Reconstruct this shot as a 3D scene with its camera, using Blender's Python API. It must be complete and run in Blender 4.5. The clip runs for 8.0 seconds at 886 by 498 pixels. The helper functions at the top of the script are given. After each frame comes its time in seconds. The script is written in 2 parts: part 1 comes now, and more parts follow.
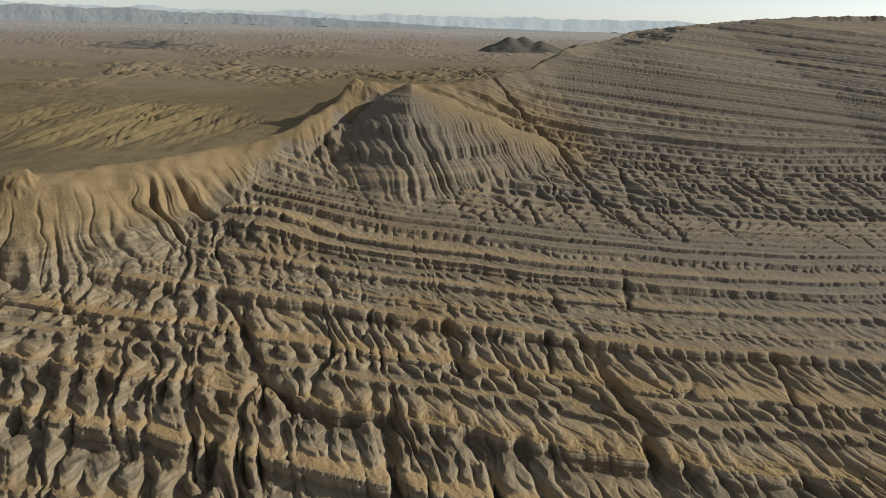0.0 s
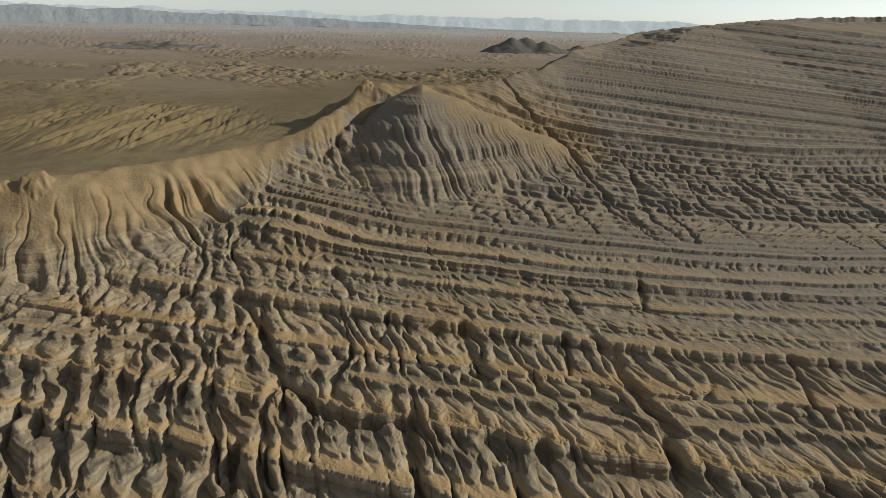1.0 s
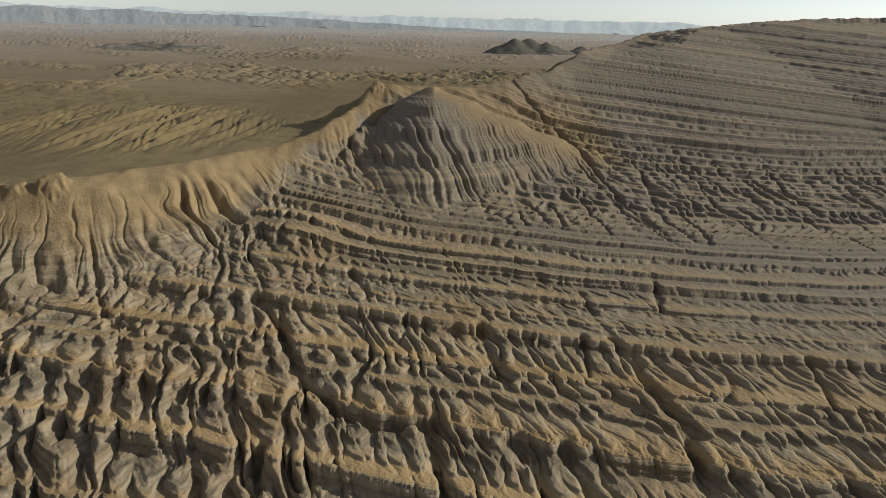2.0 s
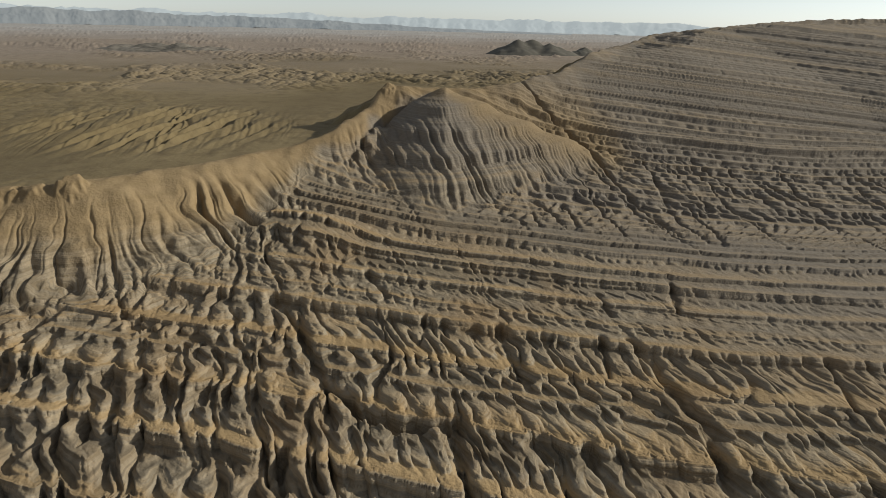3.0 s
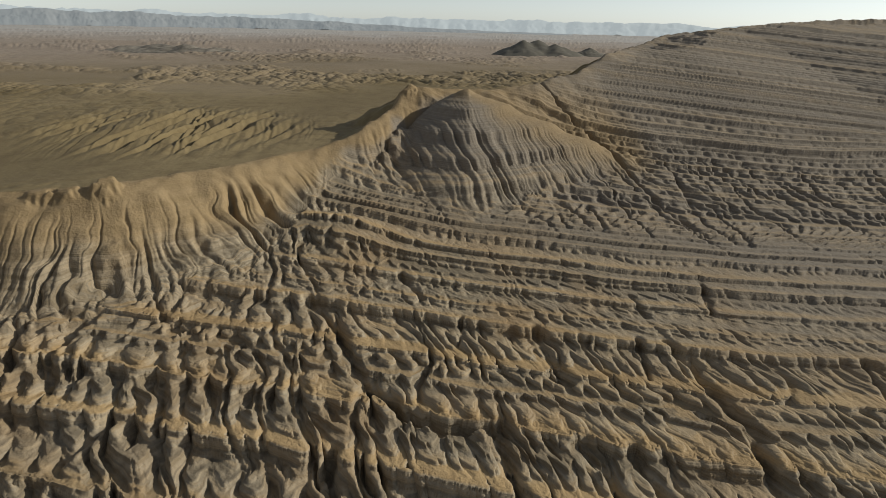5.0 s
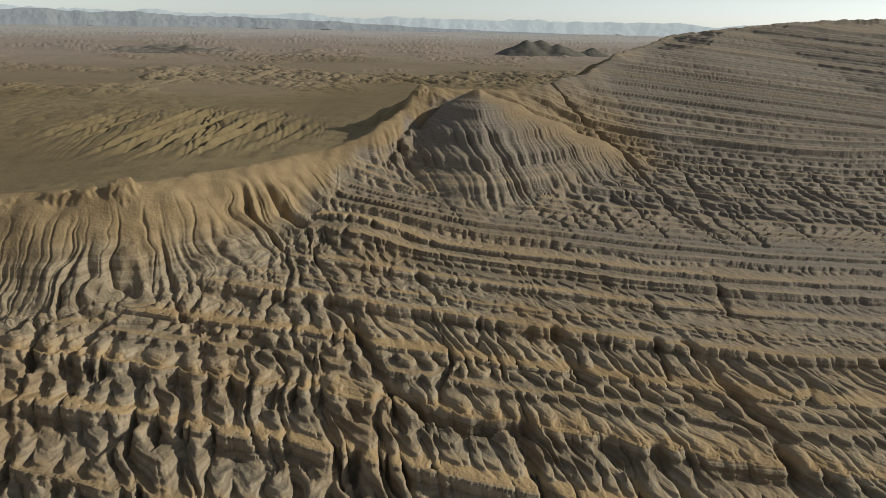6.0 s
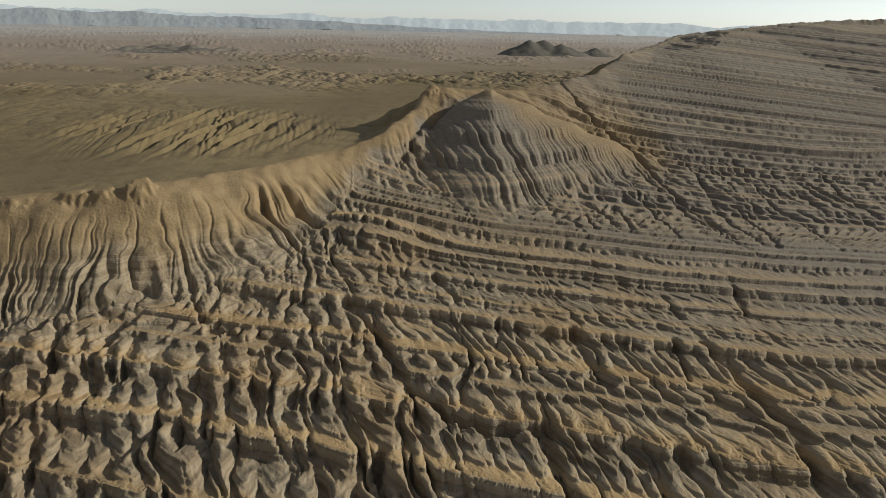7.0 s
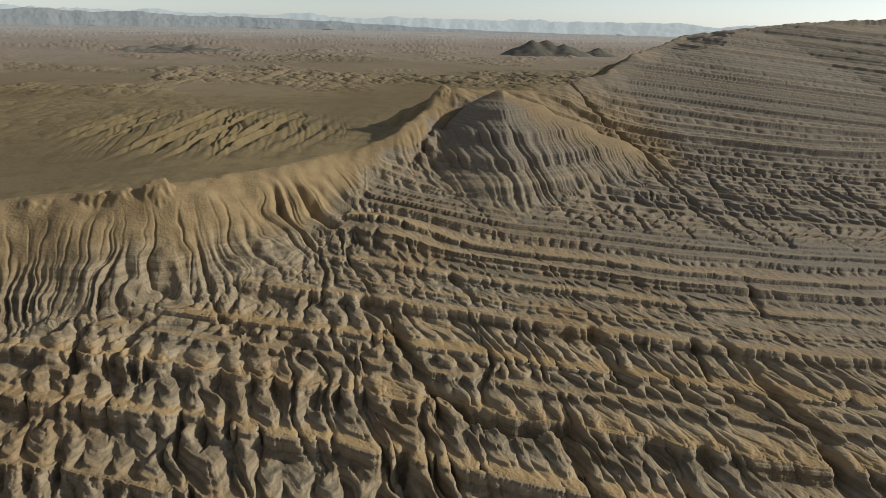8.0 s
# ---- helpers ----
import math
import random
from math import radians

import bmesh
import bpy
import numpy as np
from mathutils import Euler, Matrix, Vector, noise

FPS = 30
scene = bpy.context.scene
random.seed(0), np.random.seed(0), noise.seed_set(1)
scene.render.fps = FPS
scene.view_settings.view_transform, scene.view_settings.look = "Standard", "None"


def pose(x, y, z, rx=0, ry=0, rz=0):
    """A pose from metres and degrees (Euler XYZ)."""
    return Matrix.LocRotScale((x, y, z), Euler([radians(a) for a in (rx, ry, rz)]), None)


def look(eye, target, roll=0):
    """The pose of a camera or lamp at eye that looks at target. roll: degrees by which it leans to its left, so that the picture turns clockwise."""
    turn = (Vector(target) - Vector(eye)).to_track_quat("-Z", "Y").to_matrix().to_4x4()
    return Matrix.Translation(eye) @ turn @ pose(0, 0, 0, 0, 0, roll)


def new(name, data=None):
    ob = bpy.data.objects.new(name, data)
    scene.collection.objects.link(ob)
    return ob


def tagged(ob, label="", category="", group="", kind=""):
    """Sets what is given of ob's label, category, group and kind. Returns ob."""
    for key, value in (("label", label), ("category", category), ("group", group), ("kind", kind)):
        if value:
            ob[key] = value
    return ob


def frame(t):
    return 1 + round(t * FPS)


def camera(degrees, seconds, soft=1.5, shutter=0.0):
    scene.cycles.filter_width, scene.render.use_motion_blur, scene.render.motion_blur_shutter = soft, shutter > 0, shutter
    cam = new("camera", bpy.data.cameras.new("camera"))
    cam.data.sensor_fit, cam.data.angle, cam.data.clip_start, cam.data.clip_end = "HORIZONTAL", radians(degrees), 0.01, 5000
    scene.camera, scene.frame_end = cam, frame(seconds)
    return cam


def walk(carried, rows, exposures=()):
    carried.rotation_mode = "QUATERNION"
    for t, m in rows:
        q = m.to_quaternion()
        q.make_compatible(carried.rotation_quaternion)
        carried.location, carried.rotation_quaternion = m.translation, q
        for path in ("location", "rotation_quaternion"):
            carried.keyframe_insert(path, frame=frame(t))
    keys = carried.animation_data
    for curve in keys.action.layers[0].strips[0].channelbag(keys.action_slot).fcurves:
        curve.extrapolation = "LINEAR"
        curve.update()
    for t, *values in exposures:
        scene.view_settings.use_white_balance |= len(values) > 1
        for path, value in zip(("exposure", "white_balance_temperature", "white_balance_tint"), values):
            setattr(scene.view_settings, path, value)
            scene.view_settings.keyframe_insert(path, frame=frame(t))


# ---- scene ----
cam = camera(75.6, 8.0, soft=0.8)
METRES, EYE, TILT, LEAN, TURN = 40.0, 85.0, -21.7, -1.3, 0.0
ROWS = [
    (0.0, 0.0, 0.0, 0.0, 0.0, 0.0, -0.0),
    (0.5, -0.057, -0.0008, 0.0043, -0.0, 0.02, 0.0),
    (1.0, -0.1186, -0.0017, 0.0085, -0.01, 0.04, -0.01),
    (1.5, -0.1804, -0.0027, 0.0126, -0.01, 0.07, -0.0),
    (3.0, -0.367, -0.0046, 0.0201, 0.03, 0.2, 0.03),
    (3.5, -0.4306, -0.0055, 0.0234, 0.03, 0.22, 0.05),
    (4.0, -0.4938, -0.0061, 0.0265, 0.03, 0.24, 0.08),
    (4.5, -0.5565, -0.0066, 0.0287, 0.02, 0.25, 0.11),
    (6.0, -0.7449, -0.005, 0.0353, -0.0, 0.23, 0.15),
    (6.5, -0.8086, -0.0049, 0.0372, -0.0, 0.23, 0.14),
    (7.0, -0.8717, -0.0053, 0.0392, -0.02, 0.23, 0.14),
    (7.5, -0.9354, -0.0054, 0.0414, -0.02, 0.22, 0.14),
    (8.0, -0.9989, -0.0058, 0.0432, -0.04, 0.22, 0.14),
]
walk(cam, [(t, pose(0, 0, EYE, TILT, LEAN, TURN) @ pose(METRES * x, METRES * y, METRES * z, 90 + pitch, roll, yaw)) for t, x, y, z, yaw, pitch, roll in ROWS], exposures=[(0.0, 0.09, 6400, 6), (8.0, 0.09, 6400, 6)])

# ---- light ----
SUN_AZIMUTH, SUN_ELEVATION = 81.0, 24.0      # degrees clockwise from +y, degrees up
world = bpy.data.worlds.new("world")
scene.world = world
world.use_nodes = True
sky = world.node_tree.nodes.new("ShaderNodeTexSky")
sky.sky_type, sky.sun_disc = "NISHITA", False
sky.sun_elevation, sky.sun_rotation = radians(SUN_ELEVATION), radians(SUN_AZIMUTH)
sky.air_density, sky.dust_density, sky.ozone_density = 0.9, 0.8, 2.0
sky.altitude = 1200
background = world.node_tree.nodes["Background"]
haze = world.node_tree.nodes.new("ShaderNodeHueSaturation")      # a milky desert sky
haze.inputs["Saturation"].default_value = 0.35
world.node_tree.links.new(sky.outputs[0], haze.inputs["Color"])
world.node_tree.links.new(haze.outputs[0], background.inputs[0])
background.inputs[1].default_value = 0.11
sun = new("sun", bpy.data.lights.new("sun", "SUN"))
sun.data.energy, sun.data.angle, sun.data.color = 3.9, radians(0.6), (1.0, 0.92, 0.80)
az, el = radians(SUN_AZIMUTH), radians(SUN_ELEVATION)
toward = Vector((math.sin(az) * math.cos(el), math.cos(az) * math.cos(el), math.sin(el)))
sun.matrix_world = look(toward * 1000, (0, 0, 0))


# ---- materials ----
class Nodes:
    """A material's node tree, with short calls to add and join nodes."""

    def __init__(self, name):
        self.material = bpy.data.materials.new(name)
        self.material.use_nodes = True
        self.tree = self.material.node_tree
        self.shader = self.tree.nodes["Principled BSDF"]
        self.shader.inputs["Specular IOR Level"].default_value = 0.15

    def put(self, kind, inputs=None, **settings):
        node = self.tree.nodes.new(kind)
        for key, value in settings.items():
            setattr(node, key, value)
        for key, value in (inputs or {}).items():
            self.feed(node.inputs[key], value)
        return node

    def feed(self, socket, value):
        if isinstance(value, bpy.types.NodeSocket):
            self.tree.links.new(value, socket)
        else:
            socket.default_value = value

    def maths(self, operation, a, b=0.0, clamp=False):
        return self.put("ShaderNodeMath", {0: a, 1: b}, operation=operation, use_clamp=clamp).outputs[0]

    def noise(self, vector, scale, detail=4.0, rough=0.55):
        return self.put("ShaderNodeTexNoise", {"Vector": vector, "Scale": scale, "Detail": detail, "Roughness": rough}).outputs["Fac"]

    def spread(self, value, low, high):
        return self.put("ShaderNodeMapRange", {"Value": value, "From Min": low, "From Max": high}).outputs[0]

    def mix(self, factor, a, b):
        node = self.put("ShaderNodeMix", data_type="RGBA")
        self.feed(node.inputs[0], factor)
        self.feed(node.inputs[6], a)
        self.feed(node.inputs[7], b)
        return node.outputs[2]


def badland_material():
    n = Nodes("layered mudstone")
    geo = n.put("ShaderNodeNewGeometry")
    place = geo.outputs["Position"]
    up = n.put("ShaderNodeSeparateXYZ", {0: geo.outputs["Normal"]}).outputs[2]
    bed = n.put("ShaderNodeAttribute", attribute_name="bed").outputs["Fac"]
    cap = n.put("ShaderNodeAttribute", attribute_name="cap").outputs["Fac"]
    bed = n.maths("ADD", bed, n.maths("MULTIPLY", n.noise(place, 0.09, 3.0), 0.6))
    hard = n.put("ShaderNodeAttribute", attribute_name="hard").outputs["Fac"]
    band = n.maths("ADD", n.maths("MULTIPLY", hard, 0.32), n.spread(n.noise(place, 0.12, 3.0), -0.2, 1.2))
    unit = n.put("ShaderNodeTexNoise", {"W": bed, "Scale": 0.16, "Detail": 2.0}, noise_dimensions="1D").outputs["Fac"]
    blotch = n.noise(place, 0.35, 5.0, 0.6)
    grey = n.mix(n.spread(n.maths("ADD", n.maths("MULTIPLY", band, 0.6), n.maths("MULTIPLY", blotch, 0.4)), 0.38, 0.62),
                 (0.145, 0.122, 0.088, 1), (0.300, 0.258, 0.192, 1))
    # upper mudstones are a darker grey; eastward the same grey paints in haze
    dark = n.mix(blotch, (0.128, 0.109, 0.086, 1), (0.222, 0.193, 0.158, 1))
    east = n.put("ShaderNodeSeparateXYZ", {0: place}).outputs[0]
    upper_haze_shade = n.spread(n.maths("ADD", bed, n.maths("MULTIPLY", east, 0.12)), 33.0, 54.0)
    grey = n.mix(upper_haze_shade, grey, dark)
    tan = n.mix(blotch, (0.238, 0.160, 0.076, 1), (0.390, 0.280, 0.148, 1))
    tan = n.mix(n.maths("MULTIPLY", upper_haze_shade, 0.8), tan, (0.240, 0.192, 0.132, 1))
    sandy = n.put("ShaderNodeAttribute", attribute_name="sandy").outputs["Fac"]
    dusty = n.maths("ADD", n.maths("MULTIPLY", n.spread(up, 0.84, 0.98), 0.45), n.maths("MULTIPLY", n.maths("SUBTRACT", band, 0.62), 1.6))
    dusty = n.maths("ADD", dusty, n.maths("MULTIPLY", sandy, 0.75))
    dusty = n.maths("ADD", dusty, n.maths("MULTIPLY", n.maths("SUBTRACT", unit, 0.5), 0.9), True)
    colour = n.mix(dusty, grey, tan)
    stain = n.noise(place, 0.035, 3.0)
    colour = n.mix(n.maths("MULTIPLY", n.spread(stain, 0.46, 0.85), n.maths("SUBTRACT", 1.0, upper_haze_shade)), colour, (0.222, 0.150, 0.080, 1))
    soil = n.mix(blotch, (0.212, 0.150, 0.076, 1), (0.295, 0.212, 0.112, 1))
    colour = n.mix(n.maths("MULTIPLY", cap, 0.85), colour, soil)
    # thin strata, paler and darker
    strata = n.put("ShaderNodeTexNoise", {"W": bed, "Scale": 2.6, "Detail": 2.0}, noise_dimensions="1D").outputs["Fac"]
    strata = n.maths("MULTIPLY", n.spread(strata, 0.32, 0.68), n.maths("SUBTRACT", 1.0, cap))
    pale = n.mix(upper_haze_shade, (0.420, 0.315, 0.180, 1), (0.300, 0.258, 0.200, 1))
    colour = n.mix(n.maths("MULTIPLY", strata, 0.20), colour, pale)
    colour = n.mix(n.maths("MULTIPLY", n.maths("SUBTRACT", 1.0, strata), n.maths("MULTIPLY", n.maths("SUBTRACT", 1.0, cap), 0.16)), colour, (0.105, 0.080, 0.052, 1))
    n.feed(n.shader.inputs["Base Color"], colour)
    n.feed(n.shader.inputs["Roughness"], 0.95)
    streak = n.put("ShaderNodeTexNoise", {"W": bed, "Scale": 3.2, "Detail": 2.0}, noise_dimensions="1D").outputs["Fac"]
    grain = n.maths("ADD", n.noise(place, 1.3, 5.0, 0.6), n.maths("MULTIPLY", streak, n.maths("MULTIPLY", n.maths("SUBTRACT", 1.0, n.maths("MAXIMUM", cap, n.maths("MULTIPLY", upper_haze_shade, 0.7))), 0.6)))
    bump = n.put("ShaderNodeBump", {"Height": grain, "Strength": 0.6, "Distance": 0.45})
    n.feed(n.shader.inputs["Normal"], bump.outputs[0])
    return n.material


def plain_material():
    n = Nodes("desert plain")
    geo = n.put("ShaderNodeNewGeometry")
    place = geo.outputs["Position"]
    broad = n.noise(place, 0.006, 5.0)
    fine = n.noise(place, 0.12, 6.0, 0.65)
    colour = n.mix(n.spread(broad, 0.35, 0.65), (0.150, 0.114, 0.058, 1), (0.215, 0.166, 0.088, 1))
    colour = n.mix(n.spread(fine, 0.45, 0.75), colour, (0.115, 0.085, 0.044, 1))
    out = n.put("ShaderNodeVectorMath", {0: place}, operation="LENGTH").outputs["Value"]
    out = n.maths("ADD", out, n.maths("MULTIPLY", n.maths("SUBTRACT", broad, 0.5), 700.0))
    # distance haze put into the colour: paler ground farther out, then near white
    hazed_soil = n.mix(n.spread(fine, 0.35, 0.65), (0.205, 0.160, 0.120, 1), (0.300, 0.245, 0.190, 1))
    colour = n.mix(n.spread(out, 420.0, 1000.0), colour, hazed_soil)
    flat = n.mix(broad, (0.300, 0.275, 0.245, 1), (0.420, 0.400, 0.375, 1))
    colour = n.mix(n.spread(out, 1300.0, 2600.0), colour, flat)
    n.feed(n.shader.inputs["Base Color"], colour)
    n.feed(n.shader.inputs["Roughness"], 0.95)
    bump = n.put("ShaderNodeBump", {"Height": n.noise(place, 0.5, 6.0, 0.65), "Strength": 0.5, "Distance": 0.5})
    n.feed(n.shader.inputs["Normal"], bump.outputs[0])
    return n.material


def rock_material(name, dark, light, scale):
    n = Nodes(name)
    place = n.put("ShaderNodeNewGeometry").outputs["Position"]
    tone = n.spread(n.noise(place, scale, 6.0, 0.65), 0.3, 0.7)
    n.feed(n.shader.inputs["Base Color"], n.mix(tone, (*dark, 1), (*light, 1)))
    n.feed(n.shader.inputs["Roughness"], 0.95)
    return n.material


BADLAND = badland_material()
PLAIN = plain_material()
DARK_HILL = rock_material("dark hill rock", (0.090, 0.084, 0.070), (0.140, 0.128, 0.104), 0.02)
PALE_ROCK = rock_material("streaked outcrop rock", (0.060, 0.054, 0.045), (0.270, 0.240, 0.195), 0.06)


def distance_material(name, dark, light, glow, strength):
    """Far mountains; their emission stands in for the veil of air in front of them."""
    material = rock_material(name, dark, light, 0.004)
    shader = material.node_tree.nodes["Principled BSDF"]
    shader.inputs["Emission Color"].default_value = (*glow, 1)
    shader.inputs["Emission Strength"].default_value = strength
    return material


NEAR_RANGE = distance_material("near range with haze glow", (0.08, 0.085, 0.088), (0.12, 0.12, 0.118), (0.190, 0.205, 0.212), 0.85)
FAR_RANGE = distance_material("far range with haze glow", (0.08, 0.09, 0.095), (0.10, 0.11, 0.115), (0.43, 0.465, 0.475), 0.80)


# ---- noise and shape arithmetic ----
def scatter(i, j, seed):
    """Repeatable values from 0 to 1 for whole-number cells."""
    h = (i.astype(np.int64) * 374761393 + j.astype(np.int64) * 668265263 + seed * 974711) & 0xFFFFFFFF
    h = ((h ^ (h >> 13)) * 1274126177) & 0xFFFFFFFF
    h = ((h ^ (h >> 15)) * 2246822519) & 0xFFFFFFFF
    return ((h ^ (h >> 16)) & 0xFFFFFF) / 16777216.0


def waves(x, y, seed=0):
    """Gradient noise, about -1 to 1."""
    i, j = np.floor(x), np.floor(y)
    fx, fy = x - i, y - j
    sx, sy = fx * fx * fx * (fx * (6 * fx - 15) + 10), fy * fy * fy * (fy * (6 * fy - 15) + 10)
    total = 0.0
    for di in (0, 1):
        for dj in (0, 1):
            a = scatter(i + di, j + dj, seed) * (2 * np.pi)
            g = np.cos(a) * (fx - di) + np.sin(a) * (fy - dj)
            total = total + g * (sx if di else 1 - sx) * (sy if dj else 1 - sy)
    return total * 1.5


def rough(x, y, seed=0, octaves=4, gain=0.5):
    total, size, amount = 0.0, 1.0, 1.0
    for k in range(octaves):
        total = total + amount * waves(x * size + 17.3 * k, y * size - 9.1 * k, seed + k)
        size, amount = size * 2.03, amount * gain
    return total


def billow(x, y, seed=0):
    """Rounded backs with sharp clefts between them, 0 in the clefts to about 1."""
    return (np.abs(waves(x, y, seed)) * 1.5 + 0.003) ** 0.68


def step(v, low, high):
    t = np.clip((v - low) / (high - low), 0, 1)
    return t * t * (3 - 2 * t)


def soft_max(a, b, k):
    h = np.clip(0.5 + 0.5 * (a - b) / k, 0, 1)
    return b + (a - b) * h + k * h * (1 - h)


# ---- the lie of the land ----
# Crest of the escarpment: x, y, z
CREST = [(-700, -260, 36), (-420, -10, 35), (-250, 90, 35), (-165, 148, 36), (-123, 162, 39.5), (-96, 184, 40), (-75, 217, 40.3),
         (-54, 241, 48.5), (-47, 253, 51), (-38, 268, 58.5), (-20, 277, 58.0), (-2, 286, 57.0), (27, 304, 59.5), (60, 339, 65.5), (74, 356, 71), (110, 420, 73),
         (154, 485, 80), (230, 530, 87), (330, 600, 94), (480, 640, 99), (800, 660, 100), (1300, 640, 95)]


def spline(points, per):
    p = np.array([points[0]] + list(points) + [points[-1]], float)
    out = []
    for k in range(1, len(p) - 2):
        a, b, c, d = p[k - 1], p[k], p[k + 1], p[k + 2]
        for t in np.arange(per) / per:
            out.append(0.5 * (2 * b + (c - a) * t + (2 * a - 5 * b + 4 * c - d) * t * t + (3 * b - 3 * c + d - a) * t ** 3))
    return np.array(out + [p[-1]])


CREST_LINE = spline(CREST, 8)


def crest_grid():
    """Signed distance to the crest (front side positive), the crest's length and height there, on a coarse net."""
    gx, gy = np.meshgrid(np.arange(-900, 1300, 3.0), np.arange(-300, 1000, 3.0), indexing="ij")
    best, side, along, high = np.full(gx.shape, 1e12), np.ones(gx.shape), np.zeros(gx.shape), np.zeros(gx.shape)
    length = 0.0
    for a, b in zip(CREST_LINE[:-1], CREST_LINE[1:]):
        e = b - a
        seg = math.hypot(e[0], e[1])
        t = np.clip(((gx - a[0]) * e[0] + (gy - a[1]) * e[1]) / seg ** 2, 0, 1)
        dx, dy = gx - a[0] - t * e[0], gy - a[1] - t * e[1]
        d2 = dx * dx + dy * dy
        near = d2 < best
        best = np.where(near, d2, best)
        side = np.where(near, np.sign(e[1] * dx - e[0] * dy), side)
        along = np.where(near, length + t * seg, along)
        high = np.where(near, a[2] + t * e[2], high)
        length += seg
    return np.sqrt(best) * side, along, high


CREST_FIELDS = crest_grid()


def crest_at(x, y):
    u, v = np.clip((x + 900) / 3, 0, 732), np.clip((y + 300) / 3, 0, 431.9)
    i, j = np.minimum(np.floor(u).astype(int), 731), np.minimum(np.floor(v).astype(int), 431)
    fu, fv = u - i, v - j
    return [f[i, j] * (1 - fu) * (1 - fv) + f[i + 1, j] * fu * (1 - fv) + f[i, j + 1] * (1 - fu) * fv + f[i + 1, j + 1] * fu * fv
            for f in CREST_FIELDS]


LAYER_RANDOM = random.Random(4)


def pile(thickness):
    beds = [0.0]
    while beds[-1] < 760:
        beds.append(beds[-1] + LAYER_RANDOM.choice(thickness))
    return np.array(beds)


# lips of the thick beds, metres up the slope, and how boldly each stands out
LIPS = np.array([-400, 10, 25, 40, 56, 71, 88, 102.8, 113.5, 121.5, 137.3, 144, 154.7, 165.5, 172, 184, 190,
                 197, 205, 214, 227, 235, 246, 254, 262, 272, 281, 290, 299, 310, 324, 339, 352, 366, 384, 400, 420, 440, 465, 490, 520, 900.0])
BOLD = np.array([.5, .9, .9, .9, .95, 1, 1, 1, .95, .8, 1, .7, .95, .9, .7, 1, .8,
                 .7, .8, .7, .95, .7, .9, .6, .8, .9, .6, .9, .7, .8, .9, .9, .7, .8, .9, .7, .8, .8, .8, .8, .8, .8])
SHELVES = pile((2.4, 3.4, 4.6, 6.0))           # lesser ledges
SEAMS = pile((1.0, 1.5, 2.1))                  # thin seams
# share of a bed's run, share of its height, from its own lip back to the next: on a buttress's back, and in the cleft beside it
BACK = ((0.0, 0.05, 0.12, 0.40, 0.70, 0.88, 0.94, 0.97, 1.0), (0.0, 0.01, 0.03, 0.40, 0.68, 0.82, 0.99, 1.02, 1.0))
CLEFT = ((0.0, 0.12, 0.50, 0.80, 0.92, 0.96, 1.0), (0.0, -0.02, 0.02, 0.08, 0.96, 1.02, 1.0))
CALM = ((0.0, 0.10, 0.55, 0.82, 0.92, 0.96, 1.0), (0.0, 0.02, 0.10, 0.20, 0.97, 1.02, 1.0))   # under an unbroken ledge
BED_RISE = 0.23                                # metres of bedding crossed per metre up the slope


def across(x, y):
    """How far up the slope a place lies across the strike of the ledges, which bow round the amphitheatre."""
    fx, fy = np.clip(x, -135, 230) / 100, (np.clip(y, 60, 345) - 150) / 100
    swing = 4.5 * step(-x, 15, 65) * step(y, 160, 185)
    return y + fx * (6.77 - 1.98 * fx - 8.44 * fy - 2.25 * fx * fx + 0.61 * fx * fy + 7.16 * fy * fy) - swing


def bed_share(b, beds):
    k = np.clip(np.searchsorted(beds, b) - 1, 0, len(beds) - 2)
    return beds[k], beds[k + 1] - beds[k], (b - beds[k]) / (beds[k + 1] - beds[k]), k


def clefts(x, y, width, seed):
    """Narrow cuts along the zero lines of a noise: 1 in the cut, 0 beside it."""
    return np.exp(-(waves(x, y, seed) / width) ** 2)


def toes(q, row, seed, sharp=1.7):
    """Rounded buttresses side by side, each row set out anew: 0 on the backs, to -1 in the sharp clefts between."""
    i, row = np.floor(q), np.asarray(row)
    i = np.where(q < i + 0.86 * (scatter(i, row, seed) - 0.5), i - 1, i)
    b = i + 1 + 0.86 * (scatter(i + 1, row, seed) - 0.5)
    i = np.where(q >= b, i + 1, i)
    a = i + 0.86 * (scatter(i, row, seed) - 0.5)
    b = i + 1 + 0.86 * (scatter(i + 1, row, seed) - 0.5)
    f = 2 * (q - a) / (b - a) - 1
    deep = 0.12 + 0.88 * scatter(i + (f > 0), row, seed + 1) ** 1.3
    return -(np.abs(f) ** sharp) * deep, np.abs(f) ** 2.0 * (b - a) * (0.55 + 0.45 * deep)


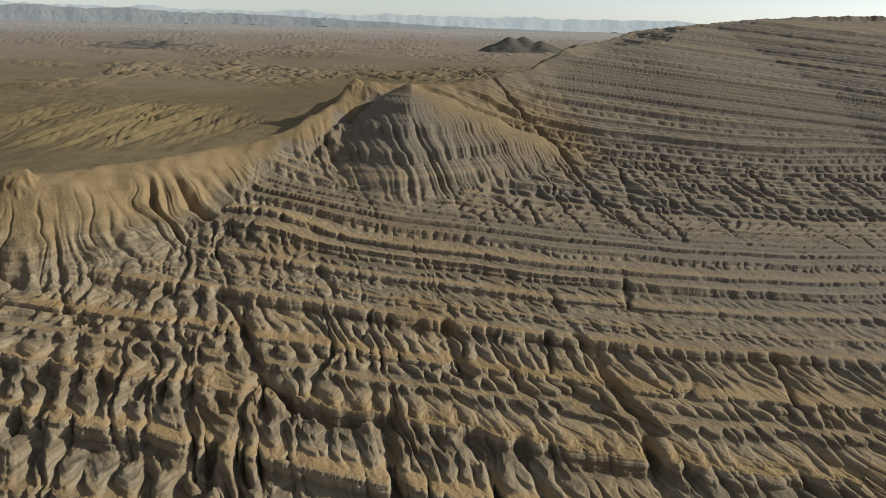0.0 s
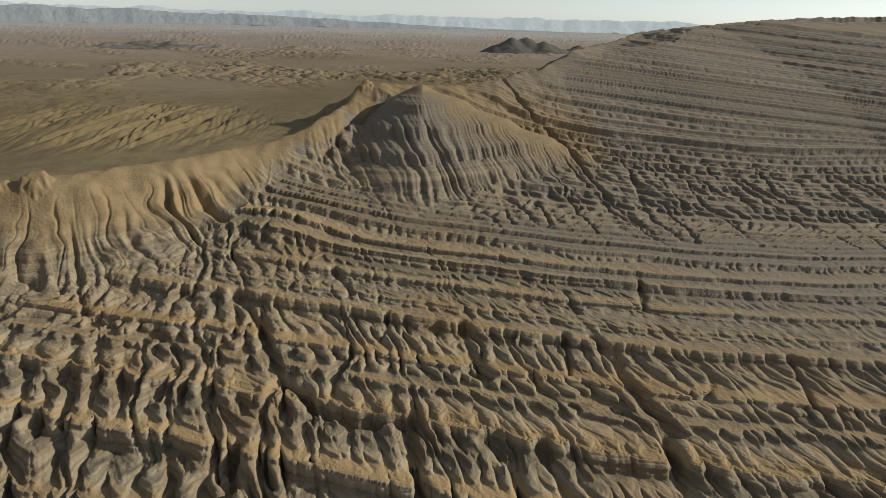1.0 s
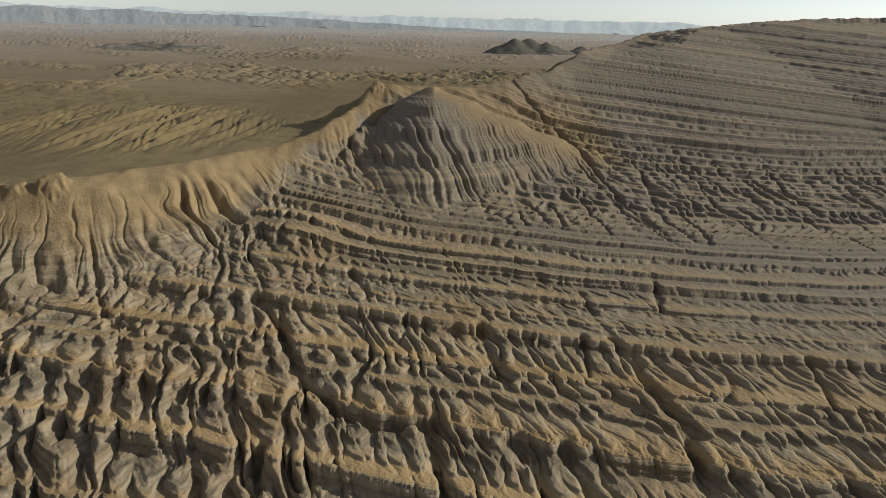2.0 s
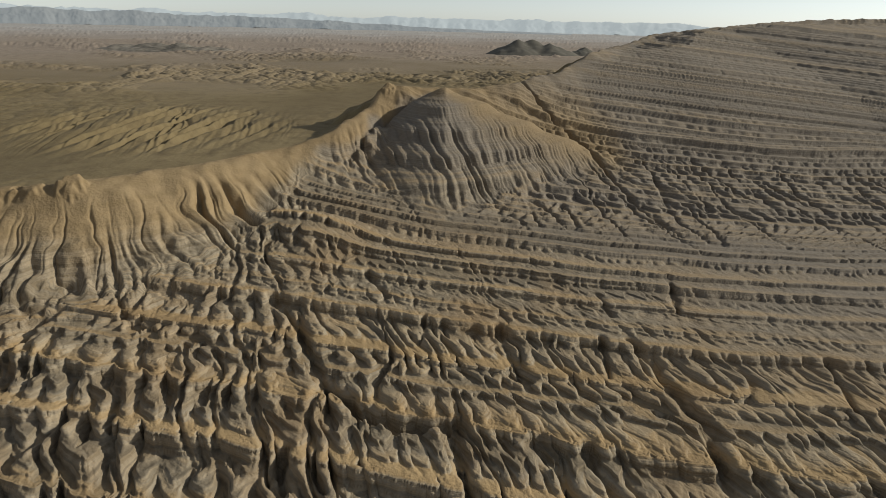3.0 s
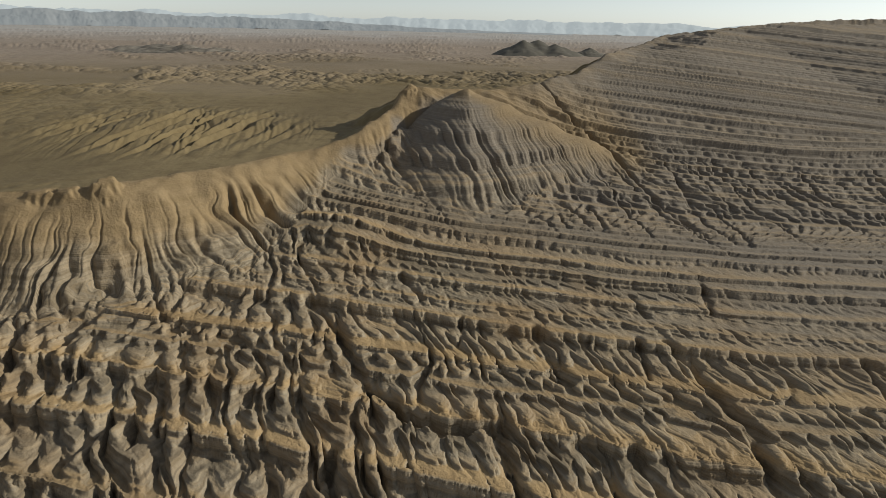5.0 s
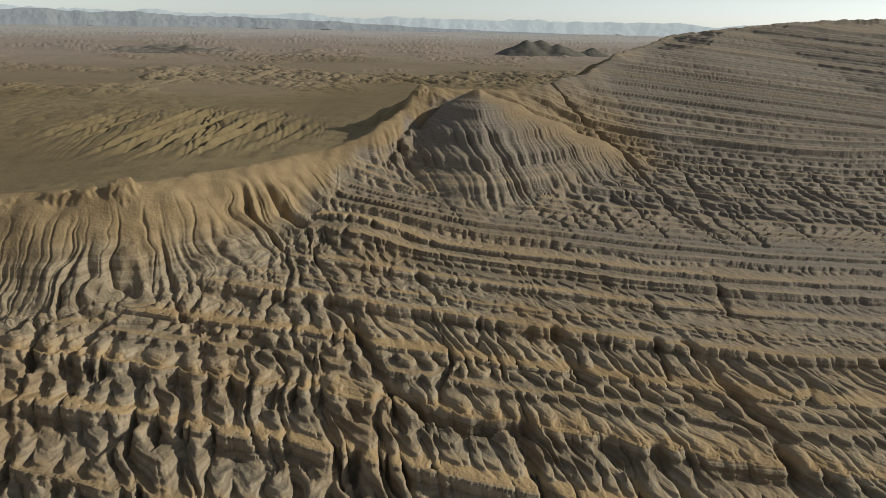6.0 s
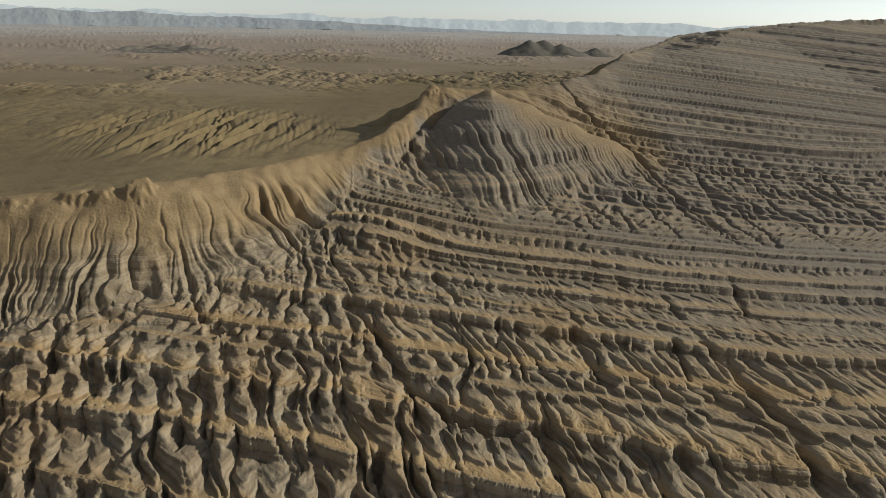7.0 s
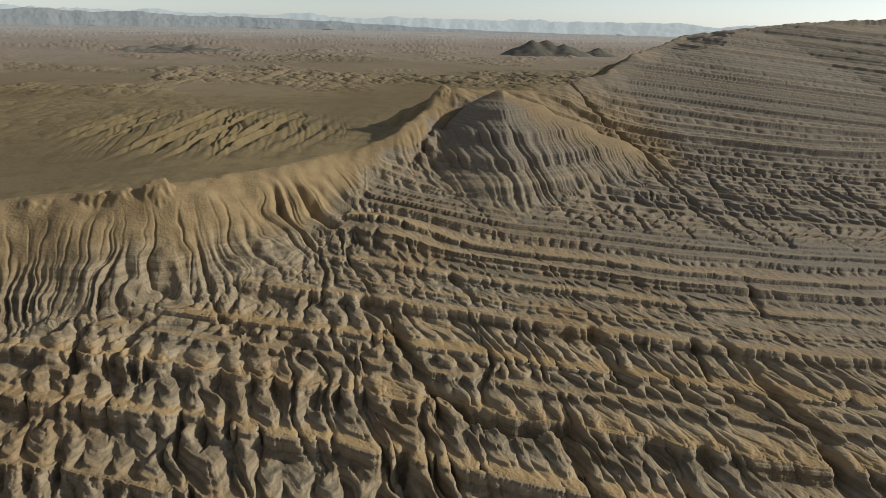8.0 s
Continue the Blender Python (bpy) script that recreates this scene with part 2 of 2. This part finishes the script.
# Deep gullies: depth, half width, plan line
GULLIES = [
    (3.6, 1.5, ((-60, 143), (-49, 130), (-46, 123), (-41, 115), (-30, 106), (-22, 104), (-11, 105))),
    (3.8, 1.7, ((38, 137), (43, 128), (42, 123), (45, 117), (50, 106))),
    (3.0, 0.8, ((30, 137), (30, 127), (29, 122))),
    (2.8, 1.3, ((2, 138), (4, 130), (6, 121))),
    (2.8, 1.0, ((92, 133), (90, 122), (88, 116))),
    (3.8, 2.0, ((48, 105), (48, 100), (48, 94), (50, 82))),
    (3.2, 1.5, ((19, 101), (21, 94), (24, 84))),
    (3.6, 1.6, ((-10, 106), (-10, 101), (-8, 92), (-5, 82))),
    (3.2, 1.6, ((-46, 97), (-48, 91), (-45, 88), (-47, 78))),
    (2.0, 0.6, ((-18, 139), (-19, 130))),
    (2.4, 1.2, ((60, 167), (57, 151))),
    (2.4, 1.2, ((34, 157), (36, 147))),
    (2.8, 1.4, ((9, 103), (11, 99), (13, 88))),
    (2.6, 1.3, ((-36, 158), (-29, 147))),
    (2.8, 1.4, ((-88, 112), (-86, 107), (-84, 99))),
    (2.8, 1.4, ((-113, 126), (-116, 116), (-110, 106))),
    (2.0, 1.6, ((-30, 262), (-43, 246), (-50, 222))),
    (2.4, 1.3, ((25, 306), (52, 270), (60, 238), (67, 212), (75, 198))),
]


def gorges(x, y):
    """Depth of the deep gullies."""
    wander = 1.0 * waves(x / 6, y / 6, 46)
    gorge = np.zeros_like(x)
    for deep, wide, line in GULLIES:
        px, py = [p[0] for p in line], [p[1] for p in line]
        near = (x > min(px) - 9) & (x < max(px) + 9) & (y > min(py) - 9) & (y < max(py) + 9)
        nx, ny = x[near], y[near]
        off = np.full(nx.shape, 1e9)
        for (ax, ay), (bx, by) in zip(line[:-1], line[1:]):
            t = np.clip(((nx - ax) * (bx - ax) + (ny - ay) * (by - ay)) / ((bx - ax) ** 2 + (by - ay) ** 2), 0, 1)
            off = np.minimum(off, np.hypot(nx - ax - t * (bx - ax), ny - ay - t * (by - ay)))
        gorge[near] = np.maximum(gorge[near], deep * np.exp(-((off + wander[near]) / (0.8 * wide)) ** 2))
    return gorge


def hardness(bed):
    """How well a seam stands up to the weather, -1 to 1."""
    flat = np.zeros_like(bed)
    return np.clip(1.1 * waves(bed / 0.95, flat + 3.5, 62) + 0.7 * waves(bed / 0.42, flat + 8.5, 63), -1, 1)


def plain_land(x, y):
    """The plain behind the crest, with hummocks and a gullied patch."""
    far = np.hypot(x + 20, y)
    plain = 40.5 + rough(x / 260, y / 260, 11, 4) * 2.2 * step(far, 200, 700) + waves(x / 60, y / 60, 15) * 0.5
    hummock = (0.25 + 0.75 * step(far, 380, 520)) * step(rough(x / 150, y / 150, 21, 3), -0.2, 0.4)
    plain = plain + hummock * (billow(x / 13, y / 20, 22) * 2.6 + billow(x / 5, y / 7, 23) * 0.8)
    plain = plain + 3.2 * np.exp(-(((x + 246) / 40) ** 2 + ((y - 372) / 14) ** 2))
    plain = plain - 4.5 * np.exp(-(((x + 200) / 60) ** 2 + ((y - 150) / 70) ** 2))
    patch = np.exp(-(((x + 143 + 0.1 * (y - 262)) / 50) ** 2 + ((y - 262) / 52) ** 2) ** 2)
    gu = x + 0.0016 * (x + 143) * (262 - y) + 1.7 * rough(x / 30, y / 30, 31, 3)
    ridge = toes(gu / 7.5, np.floor(0 * x), 32, 1.1)[0] * 5.6 + toes(gu / 3.1 + y / 11, np.floor(0 * x) + 1, 33, 1.1)[0] * 1.6
    return plain + patch * (1.6 + ridge * (0.6 + 0.4 * step(waves(x / 30, y / 30, 34), -0.4, 0.3)))


def land(x, y):
    d, s, high = crest_at(x, y)
    wobble = rough(x / 40, y / 40, 3, 3)
    d = d + wobble * 2.5 + 0.9 * waves(x / 9, y / 9, 5)
    high = high + 0.9 * waves(x / 13, y / 13, 6) + 0.5 * waves(x / 5, y / 5, 7)
    for kx, ky, up in ((-121, 160, 2.2), (-131, 158, 1.5), (-138, 157, 1.7), (-152, 154, 1.0), (-40, 267, 1.5)):
        high = high + up * step(1.25 - np.hypot(x - kx, y - ky) / 3.9 + 0.35 * waves(x / 1.7, y / 1.7, 8), 0.0, 0.75)
    back = soft_max(plain_land(x, y), high - 0.52 * np.abs(d) + wobble - 1.2 * clefts(s / 9, d / 40, 0.25, 35), 2.0)
    # the amphitheatre's floor and its walls
    fx, fy = np.clip(x, -140, 230) / 100, (np.clip(y, 60, 345) - 150) / 100
    floor = 12.1 - 7.57 * fx + 19.85 * fy + 0.86 * fx * fx - 5.01 * fx * fy - 0.66 * fy * fy - 0.08 * fx ** 3 + 0.52 * fx * fx * fy - 0.3 * fx * fy * fy + 4.61 * fy ** 3
    floor = floor + 0.13 * np.minimum(y - 60, 0) + 0.21 * np.clip(y - 345, 0, 655) + 3.2 * np.exp(-(((x + 56) / 16) ** 2 + ((y - 176) / 14) ** 2)) + 2.5 * step(y, 270, 315) * step(x, 90, 150)
    rise = np.clip(0.20 - 0.05 * fx + 0.13 * fy * fy, 0.15, 0.42) * 1.32
    steep = 0.80 - 0.50 * step(s, 1180, 1330)
    wall = high - steep * np.maximum(d, 0) ** 2 / (np.maximum(d, 0) + 5)
    front = np.minimum(soft_max(wall, floor, 5.0), high + 2)
    beta = front + 0.105 * x                                # height above the lowest bed, which dips gently to the east
    # the front peak: a spur that falls away to the right
    along = np.clip((x + 13) / 68, 0, 1)
    spine = 60.0 - 26.5 * along
    off_spine = np.sqrt((x + 13 - 68 * along) ** 2 + (y - 259 - 3 * along) ** 2 + 30) - 5.48
    peak = spine - np.where(y < 259 + 3 * along, 0.66, 0.85) * off_spine
    on_peak = step(peak - front, -4, 4)
    front = soft_max(front, peak, 3.0)
    wall_foot = 25 - 23 * step(x, -80, -62) + 2 * step(s, 1100, 1200)
    low = step(d, wall_foot, wall_foot + 13 - 8 * step(s, 1100, 1200)) * (1 - on_peak)
    wx = rough(x / 22, y / 22, 41, 3)
    # the walls under the crest: smooth above, fluted below, deeply ribbed in the bay
    ws = s + 3.0 * wx + 0.8 * waves(x / 7, y / 7, 38)
    ribbed = np.exp(-(((x + 80) / 24) ** 2 + ((y - 172) / 20) ** 2) ** 2)
    apron = step(d, 8 + 5 * step(-x, 92, 104), 20 + 4 * step(-x, 92, 104))
    cut = (toes(ws / 3.2, 0, 55)[0] * 3.4 + toes(ws / 1.5, 2, 49)[0] * 0.5) * apron * (1 - 0.6 * ribbed) + toes(ws / 5.6, 1, 56)[0] * 5.5 * ribbed * step(d, 2, 14)
    cut = cut - (clefts(ws / 4.1, d / 80, 0.06, 57) * 0.35 + clefts(ws / 9, d / 90, 0.03, 59) * 0.7) * step(d, 5, 12)
    cut = cut * (1 - low) * (1 - on_peak)
    shoulder = np.exp(-(((x + 36) / 22) ** 2 + ((y - 228) / 20) ** 2) ** 2)
    # the peak's flanks: rills from the spine, and buttresses at its foot
    wp = x * 0.92 + 0.42 * (y - 259) + 1.6 * wx
    fall = np.where(y < 259 + 3 * along, off_spine, 0)
    cut = cut + toes(wp / 4.0, 7, 60)[0] * 2.6 * shoulder * step(d, 2, 9) * (1 - on_peak)
    cut = cut + on_peak * (toes(wp / 1.9, 3, 58)[0] * (0.5 + 0.8 * step(x, -12, 5)) * step(fall, 2, 9) + toes(wp / 4.8, 4 + (front < 35), 64)[0] * 2.2 * step(fall, 10, 24))
    # ledges, with rows of buttresses under their lips
    level = across(x, y) + 0.8 * waves(x / 24, y / 24, 42) + 2.2 * waves(x / 60, y / 60, 48) * step(y, 190, 260)
    upland = step(y, 285, 330)
    level = level + (339 + (beta - 66.4) / 0.30 - level) * upland
    rise = rise + (0.33 - rise) * upland
    wu = 0.94 * x + 0.35 * y + 2.2 * wx + 0.9 * waves(x / 8, y / 8, 40) + 0.3 * waves(x / 3, y / 3, 44)
    fore = step(-x, 10, 70) * (1 - step(y, 118, 140))
    gorge = gorges(x, y)
    ravine = clefts(wu / 15, (0.35 * x - 0.94 * y) / 60, 0.06, 52) * low
    calm = 0.92 * np.exp(-((level - 138.5) / 3.5) ** 2) * step(x, -70, -45)
    calm = np.maximum(calm, 0.93 * step(level, 140, 147) * (1 - step(level, 193, 203)) * step(x, -75, -30))
    calm = calm * (0.74 + 0.26 * step(waves(wu / 17, np.floor(level / 7) * 2.21, 69), -0.3, 0.3))
    calm = np.maximum(calm, 0.94 * step(level, 250, 285))
    sweep = np.exp(-(((x + 46) / 27) ** 2 + ((y - 200) / 28) ** 2) ** 2)       # bare ledges sweep up to the crest
    calm = np.maximum(calm, 0.92 * sweep)
    foot, run, t, k = bed_share(level, LIPS)
    calm = np.maximum(calm, 0.7 * step(waves(wu / 21, k * 5.13, 67), 0.05, 0.35))
    rows_above = step(level, 180, 215)
    girth = 4.0 + 1.6 * fore + 2.6 * rows_above
    wide = girth * (0.8 + 0.5 * scatter(k, k, 47))
    wide_up = girth * (0.8 + 0.5 * scatter(k + 1, k + 1, 47))
    turn = step(t, 0.5, 0.85)
    m, side = toes(wu / wide, k, 50, 3.2)
    m_up, side_up = toes(wu / wide_up, k + 1, 50, 3.2)
    m, side = m + (m_up - m) * turn, 0.5 * wide * side + 0.5 * (wide_up * side_up - wide * side) * turn
    big = toes(wu / 13, np.floor(k / 2), 53, 4.0)[0]
    little = toes(wu / 1.7 + 0.3 * waves(x, y, 51), k * 3 + np.floor(t * 3), 54)[0]
    bite = (np.clip(0.34 * run, 1.2, 4.6) * m * (1 + 0.3 * fore - 0.4 * rows_above) + 2.6 * big) * (1 - calm) + 0.12 * little
    b = level + bite * low - 1.9 * gorge - 4.0 * ravine * (1 - calm)
    row = bed_share(b, SHELVES)[3]
    b = b + 1.3 * toes(wu / 2.3, row, 70, 2.4)[0] * low * (1 - calm) * (1 - 0.65 * rows_above)      # knobs, row above row
    foot, run, t, k = bed_share(b, LIPS)
    # each buttress is a cone against the cliff, its skirt spreading to the next lip
    in_cleft = np.interp(t, *CLEFT)
    on_back = np.interp(t, *BACK)
    on_back = on_back + (np.interp(t, *CALM) - on_back) * calm
    shape = np.maximum(in_cleft, on_back - 1.15 * side * step(t, 0.02, 0.2) * (1 - step(t, 0.90, 0.97)) * (1 - 0.9 * calm) / (run * rise))
    strength = low * (0.7 + 0.3 * step(waves(wu / 38, k * 7.31, 45), -0.45, 0.1)) * BOLD[np.minimum(k + 1, len(BOLD) - 1)]
    strength = np.maximum(strength, low * 0.9 * fore) * (1 - 0.58 * upland)
    stepped = b + (foot + run * shape - b) * strength
    sandy = np.maximum(1 - step(t, 0.10, 0.30), step(t, 0.93, 0.97)) * strength
    for beds, share in ((SHELVES, 0.7), (SEAMS, 0.30)):
        foot, run, t2, _ = bed_share(stepped, beds)
        seam = foot + run * np.interp(t2, (0, 0.10, 0.58, 0.82, 1), (0, -0.07, 0.24, 1.02, 1))
        stepped = stepped + (seam - stepped) * np.minimum(share + 0.3 * calm, 1) * (0.15 + 0.85 * low) * (1 - on_peak)
    front = front + rise * (stepped - level) + 0.15 * low * little - 0.35 * gorge - 0.5 * ravine * (1 - calm)
    front = front + cut
    # the walls and the peak are benched along their beds
    for size, share in ((8.0, 0.5 * on_peak), (5.5, 0.3 * (1 - on_peak)), (1.6, 0.22)):
        q = front / size + 0.06 * waves(x / 9, y / 9, 68) + 0.25
        front = front + size * (np.floor(q) + np.interp(q - np.floor(q), (0, 0.55, 0.85, 1), (0, 0.25, 0.97, 1)) - q) * share * (1 - low) * step(d, 12, 24)
    front = front + 0.08 * rough(x / 2.4, y / 2.4, 61, 2) * step(d, 0, 10)
    ahead = step(d, -3.0, 2.0)
    # the eastern walls' bed is raised so their shade is painted as dark mudstone
    bed = BED_RISE * stepped * low + (front - 5 + 21 * step(x, -86, -52)) * (1 - low)
    part_of = np.where(d < -2, -3, np.where(on_peak > 0.5, -2, np.where(low < 0.5, -1, k)))
    return hardness(bed), np.maximum(low, 0.4 * step(d, 14, 30)) * ahead, back * (1 - ahead) + front * ahead, d, bed, sandy, part_of


# ---- ground: one sheet from under the camera to the horizon ----
COLUMNS = 1090


def ground_net():
    """Rings and spokes, finest where the slopes rise ahead."""
    centre = (-20.0, -25.0)
    angle = np.radians(np.concatenate([np.linspace(-43, 43, COLUMNS), np.linspace(43, 317, 112)[1:-1]]))
    r = np.concatenate([np.linspace(1, 88, 34)[:-1], np.linspace(88, 200, 580)[:-1], np.linspace(200, 340, 290)[:-1],
                        np.geomspace(340, 620, 300)[:-1], np.geomspace(620, 1000, 70)[:-1], np.geomspace(1000, 4900, 46)])
    rr, aa = np.meshgrid(r, angle, indexing="ij")
    x, y = centre[0] + rr * np.sin(aa), centre[1] + rr * np.cos(aa)
    return x, y


def mesh_of(name, points, quads, material, values=None):
    mesh = bpy.data.meshes.new(name)
    mesh.vertices.add(len(points))
    mesh.vertices.foreach_set("co", points.astype(np.float32).ravel())
    mesh.loops.add(quads.size)
    mesh.loops.foreach_set("vertex_index", quads.astype(np.int32).ravel())
    mesh.polygons.add(len(quads))
    mesh.polygons.foreach_set("loop_start", np.arange(0, quads.size, 4, dtype=np.int32))
    mesh.polygons.foreach_set("use_smooth", np.ones(len(quads), bool))
    mesh.materials.append(material)
    mesh.update(calc_edges=True)
    for key, value in (values or {}).items():
        mesh.attributes.new(key, "FLOAT", "POINT").data.foreach_set("value", value.astype(np.float32))
    return mesh


def net_quads(rows, cols, wrap):
    index = np.arange(rows * cols).reshape(rows, cols)
    right = np.roll(index, -1, 1) if wrap else index[:, 1:]
    left = index if wrap else index[:, :-1]
    return np.stack([left[:-1], left[1:], right[1:], right[:-1]], -1).reshape(-1, 4)


def sheet(name, x, y, z, material):
    return new(name, mesh_of(name, np.stack([x, y, z], -1).reshape(-1, 3), net_quads(*x.shape, False), material))


def part(name, mesh, parent, label=""):
    ob = new(name, mesh)
    ob.parent = parent
    return tagged(ob, label)


gx, gy = ground_net()
ghard, gworn, gz, gd, gbed, gsandy, glayer = land(gx, gy)


def weathered(x, y, z, amount):
    """Hard seams stand proud of the face and soft ones are worn back, along the surface's normal."""
    p = np.stack([x, y, z], -1)
    even = z.copy()
    for _ in range(3):
        even = (np.roll(even, 1, 1) + 2 * even + np.roll(even, -1, 1)) / 4
        even[1:-1] = (even[:-2] + 2 * even[1:-1] + even[2:]) / 4
    q = np.stack([x, y, even], -1)
    n = np.cross(np.gradient(q, axis=0), np.roll(q, -1, 1) - np.roll(q, 1, 1))
    n /= np.linalg.norm(n, axis=-1, keepdims=True) + 1e-9
    n *= np.sign(n[..., 2:3])
    return p + n * amount[..., None]


away = np.hypot(gx + 20, gy + 25)
gp = weathered(gx, gy, gz, 0.26 * ghard * gworn * step(away, 80, 95) * (1 - 0.5 * step(away, 250, 400)))
cap = (1 - step(gd + 6 * waves(gx / 15, gy / 15, 65), 4 + 7 * step(-gx, 60, 80), 31 - 22 * step(gx, -85, -60))) * (1 - 0.75 * step(gx, -5, 40))
run = np.clip((gx + 13) / 68, 0, 1)
spur = 1 - step(np.hypot(gx + 13 - 68 * run, (gy - 261 - 3 * run) * np.where(gy < 261, 1.0, 0.45)) + 3 * waves(gx / 6, gy / 6, 66), 4, 15 + 15 * step(gx, -14, 6))
cap = np.maximum(cap, spur * 0.9)
points = gp.reshape(-1, 3)
quads = net_quads(*gx.shape, True)
# the escarpment is what lies ahead of the crest; the rest is the plain and the land around
outside = np.broadcast_to(np.arange(gx.shape[1]) >= COLUMNS - 1, gx.shape)
glayer = np.where(outside & (glayer > -3), -4, glayer)
kinds = glayer.ravel()[quads[:, 0]]


def cutout(name, chosen, material):
    """A mesh of some of the land's faces."""
    used, faces = np.unique(quads[chosen], return_inverse=True)
    return mesh_of(name, points[used], faces.reshape(-1, 4), material,
                   {"bed": gbed.ravel()[used], "cap": cap.ravel()[used], "hard": ghard.ravel()[used], "sandy": gsandy.ravel()[used]})


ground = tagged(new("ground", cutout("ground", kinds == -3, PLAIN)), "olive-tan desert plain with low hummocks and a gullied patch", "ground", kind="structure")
around = tagged(new("ground", cutout("ground", kinds == -4, BADLAND)), "eroded tan badland slopes around the amphitheatre", "ground", kind="structure")
escarpment = tagged(new("escarpment"), "tan and grey layered badland slope with ledges, buttresses and gullies", "hillside", kind="structure")
part("crest_slope", cutout("crest_slope", kinds == -1, BADLAND), escarpment, "tan ribbed slope under the crest")
part("peak", cutout("peak", kinds == -2, BADLAND), escarpment, "grey fluted peak with a tan cap")
for k in np.unique(kinds[kinds >= 0]):
    part("rock_layer", cutout("rock_layer", kinds == k, BADLAND), escarpment)


# ---- hills and ranges in the distance ----
def hill(name, x, y, base, size, tops, material, label, seed):
    """A rocky hill: several summits on one footprint, with gullied flanks."""
    n = 90
    gx, gy = np.meshgrid(np.linspace(-1, 1, n) * size[0], np.linspace(-1, 1, n) * size[1], indexing="ij")
    z = np.full(gx.shape, -2.0)
    for tx, ty, height, slope in tops:
        r = np.hypot(gx - tx, gy - ty)
        z = np.maximum(z, height - slope * r * (1 - 0.25 * r / (r + 40)))
    z = z + rough(gx / 25, gy / 25, seed, 4) * 2.0 * step(z, -2, 8)
    ob = sheet(name, gx, gy, z, material)
    ob.location = (x, y, base)
    return tagged(ob, label, "hill")


hill("hill", 122, 1000, 40, (130, 100), [(-12, 0, 25, 0.52), (12, 10, 26, 0.55), (40, 0, 20, 0.42)], DARK_HILL,
     "dark brown rocky hill with twin summits on the plain", 71)
hill("hill", 222, 1010, 40, (60, 60), [(0, 0, 15, 0.48)], DARK_HILL, "small dark rocky hill beside a larger one", 75)


hill("low_hill", -190, 915, 38, (110, 60), [(-30, 0, 9, 0.16), (40, 10, 7, 0.2)], PLAIN, "low tan hill on the plain", 77)
hill("rocky_rise", -421, 888, 36, (130, 60), [(-60, 0, 13, 0.24), (-15, 8, 16, 0.26), (25, 4, 15, 0.26), (65, 0, 12, 0.24)], PALE_ROCK, "dark gullied rock outcrop on the plain", 79)


def mountain_range(name, distance, start, end, base, heights, material, label, seed):
    """A long range seen far off: an uneven, craggy crest and gullied flanks along an arc."""
    a = np.radians(np.linspace(start, end, 1100))
    rows = np.linspace(-1, 1, 31)
    aa, rr = np.meshgrid(a, rows, indexing="ij")
    t = (aa - aa.min()) / (aa.max() - aa.min())
    crest = np.interp(t, np.linspace(0, 1, len(heights)), heights)
    arc = aa * distance
    crest = crest * (0.92 + 0.20 * rough(arc / 420, rr * 0.3, seed, 6, 0.58))
    slope = np.clip(1 - np.abs(rr + 0.25 * rough(arc / 200, rr * 0 + 3, seed + 3, 3)) ** 1.1, 0, 1)
    z = base - 4 + crest * slope * (1 + 0.45 * rough(arc / 60, rr * 2.5, seed + 5, 4, 0.6) * np.abs(rr))
    r = distance + rr * crest.mean() * 3
    ob = sheet(name, -20 + r * np.sin(aa), r * np.cos(aa), z, material)
    return tagged(ob, label, "mountain range", kind="structure")


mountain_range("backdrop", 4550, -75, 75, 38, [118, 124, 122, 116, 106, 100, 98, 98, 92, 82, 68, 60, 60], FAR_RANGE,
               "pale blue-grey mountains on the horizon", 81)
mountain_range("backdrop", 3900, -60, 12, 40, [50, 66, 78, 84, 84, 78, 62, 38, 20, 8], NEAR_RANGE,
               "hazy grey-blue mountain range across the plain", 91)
